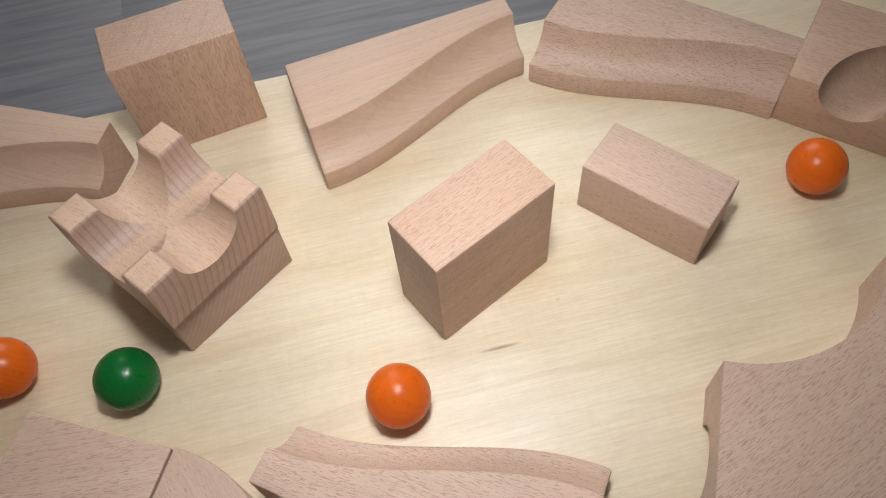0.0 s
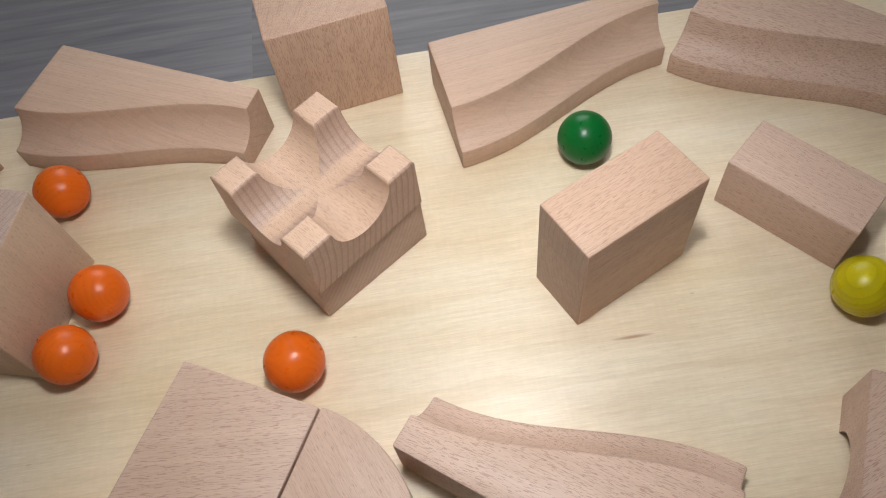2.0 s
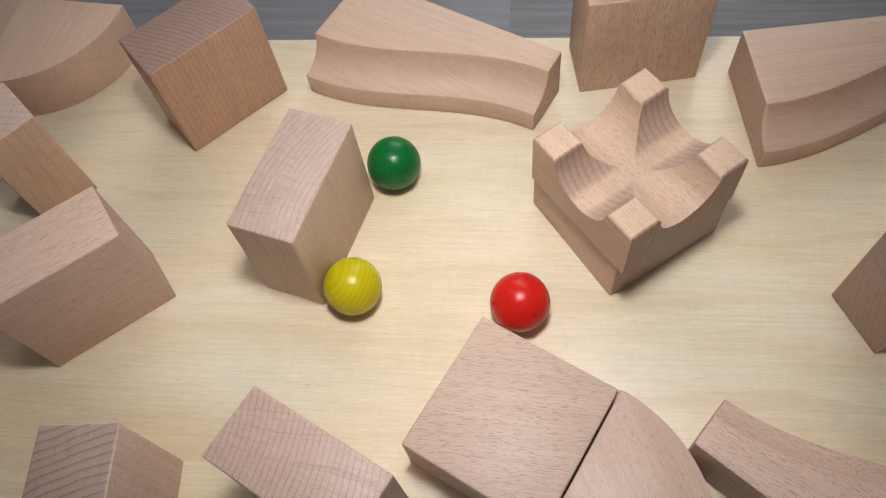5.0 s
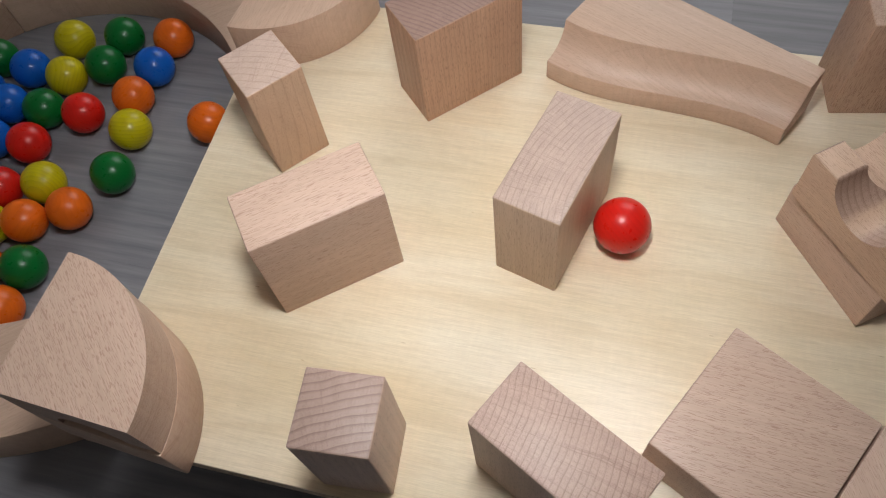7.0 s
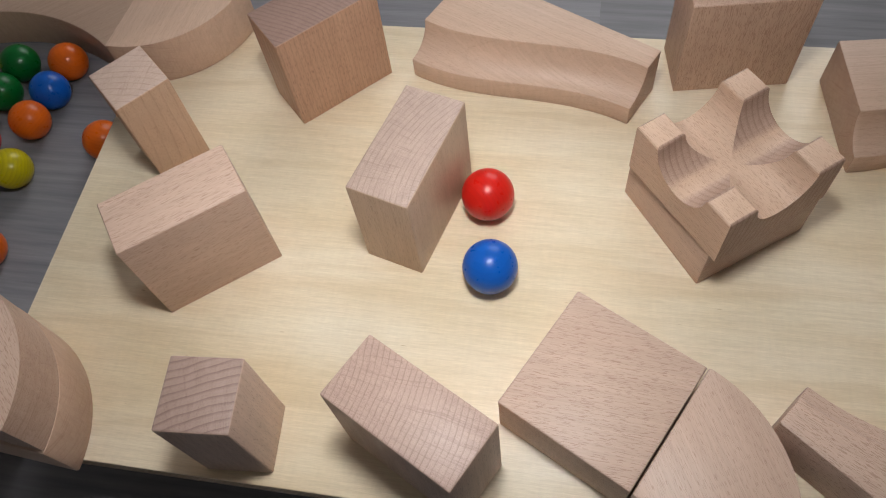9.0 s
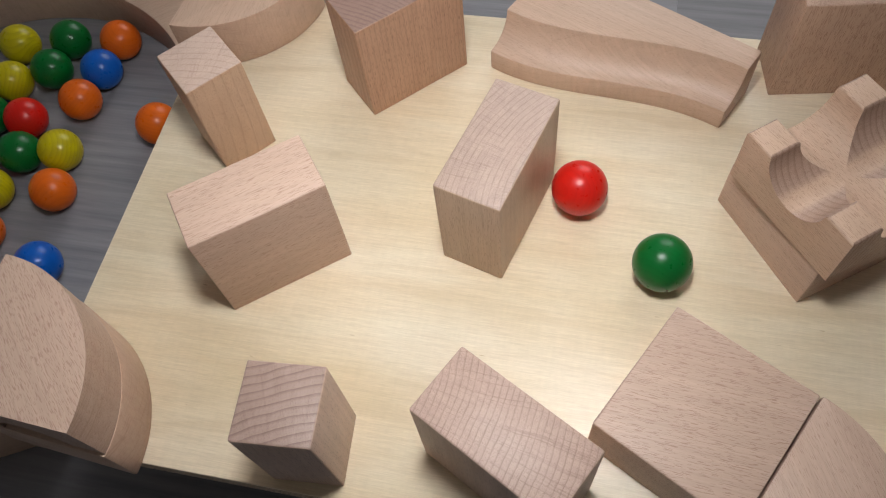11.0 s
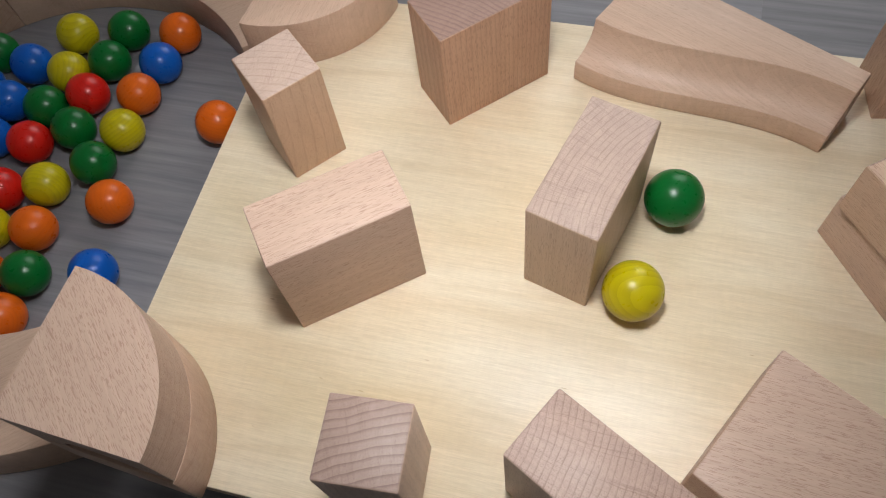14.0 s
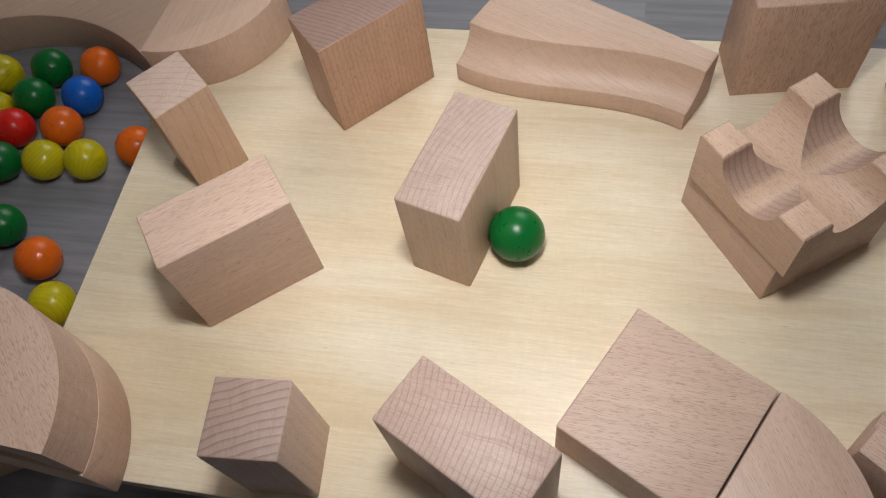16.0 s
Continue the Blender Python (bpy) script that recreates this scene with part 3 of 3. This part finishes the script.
# ---- the video light, a small hooded lamp above the camera that looks down on the board ----
video_light = tagged(new("video_light"), "small round black head lamp with a hood and glowing diffuser", "lamp")
part("housing", rounded(rod(0.046, 0.014, pose(0, 0, 0.009)), 0.003), lamp_body, video_light)
part("diffuser", rounded(rod(0.040, 0.004, pose(0, 0, 0.0)), 0.001), lamp_glass, video_light)
# unseen hood, added to narrow the beam so the outer board falls darker
part("hood", tube(0.0420, 0.0450, -LAMP_HOOD, 0.0018), lamp_body, video_light)
# added pole up to the ceiling, only so that the lamp doesn't float
part("hanging_pole", rod(0.003, 2.1, pose(0, 0, 1.06)), lamp_body, video_light)

# ---- what moves: seconds, x, y in millimetres, and the height of the middle where it leaves the board ----
B, C = R * 1000, 28.0
FALL = PIT * 1000
TRACKS = {
    "orange a": ("orange", [(0, 153, 215), (.1, 127, 183), (.2, 98, 153), (.3, 69, 125), (.42, 38, 100), (.5, 34, 117), (.6, 24, 131), (.72, 10, 145), (.85, 6, 143), (1, 2, 132), (1.2, -10, 118), (1.3, -22, 112), (1.4, -35, 112), (1.5, -51, 113), (1.6, -68, 118), (1.8, -108, 133), (1.92, -129, 136), (2, -141, 125), (2.1, -151, 127), (2.3, -173, 143), (2.5, -205, 166), (2.7, -227, 192), (2.9, -253, 218), (3.0, -266, 216), (3.1, -281, 207), (3.5, -355, 163), (3.8, -407, 127), (4.05, -448, 100), (4.2, -477, 94, FALL), (4.8, -546, 90, FALL), (7.5, -547, 89, FALL), (8, -541, 81, FALL), (8.5, -531, 82, FALL), (9.7, -531, 83, FALL), (11, -536, 111, FALL), (12, -536, 111, FALL), (12.5, -513, 106, FALL), (13, -512, 86, FALL), (13.5, -521, 79, FALL), (13.8, -530, 103, FALL), (14.5, -531, 100, FALL), (15, -536, 79, FALL), (15.5, -518, 75, FALL), (16, -517, 86, FALL)]),
    "orange b": ("orange", [(0, -41, 120), (.1, -61, 117), (.2, -82, 123), (.3, -103, 129), (.4, -128, 136), (.5, -149, 131), (.6, -169, 132), (.7, -186, 139), (.8, -186, 143), (1, -196, 151), (1.2, -209, 152), (1.5, -221, 154), (2, -236, 157), (2.5, -237, 157), (3, -241, 136), (3.5, -252, 105), (4, -328, 74), (4.5, -412, 62), (4.7, -448, 62), (4.82, -477, 65, FALL), (5.6, -568, 72, FALL), (12, -556, 73, FALL), (12.5, -539, 74, FALL), (13, -545, 73, FALL), (13.5, -551, 70, FALL), (13.8, -562, 71, FALL), (16, -562, 76, FALL)]),
    "orange c": ("orange", [(0, -207, 145), (.5, -211, 145), (1, -221, 161), (1.5, -236, 187), (2, -271, 213), (2.5, -315, 210), (3, -352, 168), (3.5, -421, 129), (3.65, -451, 118), (3.8, -486, 111, FALL), (4.6, -634, 59, FALL), (16, -632, 57, FALL)]),
    "orange d": ("orange", [(0, -238, 145), (1, -239, 142), (1.5, -240, 137), (2, -243, 127), (2.5, -255, 102), (2.7, -272, 88), (3, -329, 69), (3.5, -426, 61), (3.62, -451, 61), (3.75, -482, 62, FALL), (4.5, -604, 29, FALL), (16, -602, 28, FALL)]),
    "green a": ("green", [(0, -153, 136), (.1, -165, 144), (.2, -180, 153), (.3, -190, 165), (.4, -204, 177), (.5, -216, 189), (.6, -233, 202), (.9, -283, 212), (1.3, -342, 169), (1.9, -433, 119), (2, -448, 114), (2.15, -484, 111, FALL), (3, -633, 118, FALL), (4, -652, 99, FALL), (16, -652, 96, FALL)]),
    "green b": ("green", [(0, 213, 248, C), (.3, 200, 254, C), (.42, 183, 256, C), (.5, 171, 241, C), (.6, 159, 219), (.7, 133, 183), (.8, 110, 156), (.9, 88, 136), (1, 74, 151), (1.1, 60, 168), (1.2, 44, 183), (1.4, 43, 201), (1.5, 36, 205), (1.8, 4, 230), (2, -15, 241), (2.2, -32, 230), (2.5, -52, 212), (2.7, -68, 209), (3, -79, 214), (3.2, -91, 227), (3.5, -122, 243), (3.75, -148, 243), (4, -168, 237), (4.2, -178, 223), (4.5, -203, 191), (4.7, -225, 189), (5, -243, 194), (5.2, -267, 200), (5.5, -299, 202), (5.9, -349, 170), (6.5, -438, 119), (6.6, -453, 111), (6.75, -489, 110, FALL), (7.2, -573, 128, FALL), (9.7, -570, 127, FALL), (12, -575, 128, FALL), (13.2, -574, 126, FALL), (13.6, -577, 133, FALL), (14.2, -585, 139, FALL), (16, -585, 139, FALL)]),
    "yellow a": ("yellow", [(0, 311, 234), (1.4, 236, 220), (1.75, 142, 206), (1.9, 114, 186), (2, 96, 161), (2.1, 73, 135), (2.2, 45, 109), (2.3, 30, 110), (2.4, 16, 119), (2.5, 2, 131), (2.58, -9, 139), (2.7, -18, 133), (2.8, -28, 127), (3, -57, 117), (3.1, -71, 120), (3.2, -87, 126), (3.35, -120, 139), (3.5, -145, 133), (3.7, -179, 141), (4, -233, 160), (4.5, -237, 161), (4.7, -239, 147), (5, -243, 127), (5.2, -250, 109), (5.5, -285, 81), (6.2, -408, 62), (6.4, -450, 60), (6.55, -481, 64, FALL), (6.83, -546, 152, FALL), (8, -544, 152, FALL), (8.5, -549, 138, FALL), (13.1, -549, 137, FALL), (13.5, -549, 137, FALL), (13.7, -552, 148, FALL), (16, -556, 148, FALL)]),
    "red a": ("red", [(0, 343, 234), (2.4, 238, 220), (2.75, 141, 206), (2.9, 99, 163), (3, 68, 131), (3.1, 44, 109), (3.2, 34, 112), (3.3, 26, 124), (3.4, 15, 138), (3.5, 5, 150), (3.6, 4, 145), (3.8, -6, 129), (4, -26, 111), (4.2, -52, 116), (4.5, -104, 133), (4.75, -141, 139), (5, -169, 135), (5.2, -204, 147), (5.6, -236, 158), (7.3, -238, 157), (8.5, -238, 160), (9, -237, 165), (9.5, -236, 172), (9.7, -236, 170), (11, -236, 171), (11.8, -241, 189), (12, -250, 199), (12.5, -320, 209), (12.7, -337, 190), (13, -355, 160), (13.25, -399, 128), (13.5, -431, 87), (13.58, -447, 72), (13.7, -471, 48, FALL), (13.9, -473, 29, FALL), (16, -473, 29, FALL)]),
    "blue a": ("blue", [(0, 375, 234), (6.2, 225, 218), (6.6, 130, 196), (6.9, 60, 127), (7.2, 2, 115), (7.5, -48, 117), (7.75, -84, 129), (8, -110, 137), (8.5, -169, 138), (8.75, -200, 140), (9, -224, 127), (9.25, -252, 98), (9.5, -284, 77), (9.7, -327, 56), (10.1, -407, 60), (10.3, -448, 61), (10.45, -482, 64, FALL), (11, -514, 66, FALL), (12, -514, 66, FALL), (12.5, -499, 65, FALL), (13, -492, 66, FALL), (13.5, -502, 63, FALL), (14, -512, 62, FALL), (14.5, -516, 55, FALL), (15, -521, 47, FALL), (16, -522, 44, FALL)]),
    "green c": ("green", [(0, 407, 234), (8.9, 231, 225), (9.3, 134, 200), (9.6, 64, 130), (10, -5, 118), (10.5, -103, 134), (11, -191, 145), (11.3, -234, 153), (11.55, -238, 141), (11.8, -244, 124), (12, -249, 109), (12.2, -270, 88), (12.5, -309, 68), (12.75, -357, 56), (13, -410, 60), (13.15, -445, 82), (13.28, -485, 103, FALL), (13.5, -531, 116, FALL), (13.8, -555, 122, FALL), (14.5, -557, 120, FALL), (15, -552, 117, FALL), (15.5, -548, 109, FALL), (16, -553, 99, FALL)]),
    "green d": ("green", [(0, 439, 234), (9.9, 226, 222), (10.4, 133, 200), (10.8, 63, 131), (11.3, -15, 119), (11.8, -108, 137), (12, -137, 132), (12.25, -173, 142), (12.5, -209, 156), (13, -229, 169), (13.5, -237, 170), (14, -237, 179), (14.5, -236, 182), (15, -236, 178), (15.5, -238, 167), (16, -242, 147)]),
    "yellow b": ("yellow", [(0, 472, 234), (11.2, 235, 222), (11.6, 132, 201), (12, 63, 133), (12.4, -4, 121), (12.7, -82, 130), (13, -130, 123), (13.5, -182, 144), (13.8, -218, 146), (14, -240, 129), (14.5, -268, 88), (14.75, -308, 59), (15, -364, 48), (15.2, -406, 59), (15.4, -438, 81), (15.5, -454, 92, 8), (15.62, -478, 110, FALL), (15.8, -508, 137, FALL), (16, -529, 156, FALL)]),
    "yellow c": ("yellow", [(0, -448, 45, FALL), (15.0, -451, 40, FALL), (15.2, -464, 60, FALL), (15.5, -484, 69, FALL), (16, -491, 63, FALL)]),
    "red b": ("red", [(0, -578, 155, FALL), (13.2, -586, 151, FALL), (13.5, -586, 151, FALL), (13.7, -591, 163, FALL), (16, -592, 165, FALL)]),
}


def roll(ob, way):
    """Rows for a ball that rolls from place to place: it turns by the way that it covers."""
    rows, turn = [], Euler((random.uniform(0, 6), random.uniform(0, 6), 0)).to_matrix().to_4x4()
    spots = [(t, Vector((x, y, z[0] if z else B)) / 1000) for t, x, y, *z in way]
    for (t0, p), (t1, q) in zip(spots, spots[1:]):
        d = q - p
        steps = max(1, math.ceil(d.length / (R * 1.1)))
        steps = min(steps, max(1, round((t1 - t0) * FPS)))
        for i in range(steps):
            s = i / steps
            drop = s * s if d.z < -0.02 else s
            rows.append((t0 + (t1 - t0) * s, Matrix.Translation(Vector((p.x + d.x * s, p.y + d.y * s, p.z + d.z * drop))) @ turn))
            flat = Vector((d.x, d.y, 0))
            if flat.length > 1e-6:
                turn = Matrix.Rotation(min(flat.length / steps / R, 1.5), 4, Vector((-d.y, d.x, 0)).normalized()) @ turn
    rows.append((spots[-1][0], Matrix.Translation(spots[-1][1]) @ turn))
    walk(ob, rows)


def motions():
    for colour, way in TRACKS.values():
        x, y, *z = way[0][1:]
        roll(ball(colour, x / 1000, y / 1000, (z[0] if z else B) / 1000, "rolling over the plywood board"), way)
    walk(video_light, [(t, pose(x, y, z, rx, ry, rz) @ LAMP_SEAT) for t, x, y, z, rx, ry, rz in PATH_ROWS])


motions()
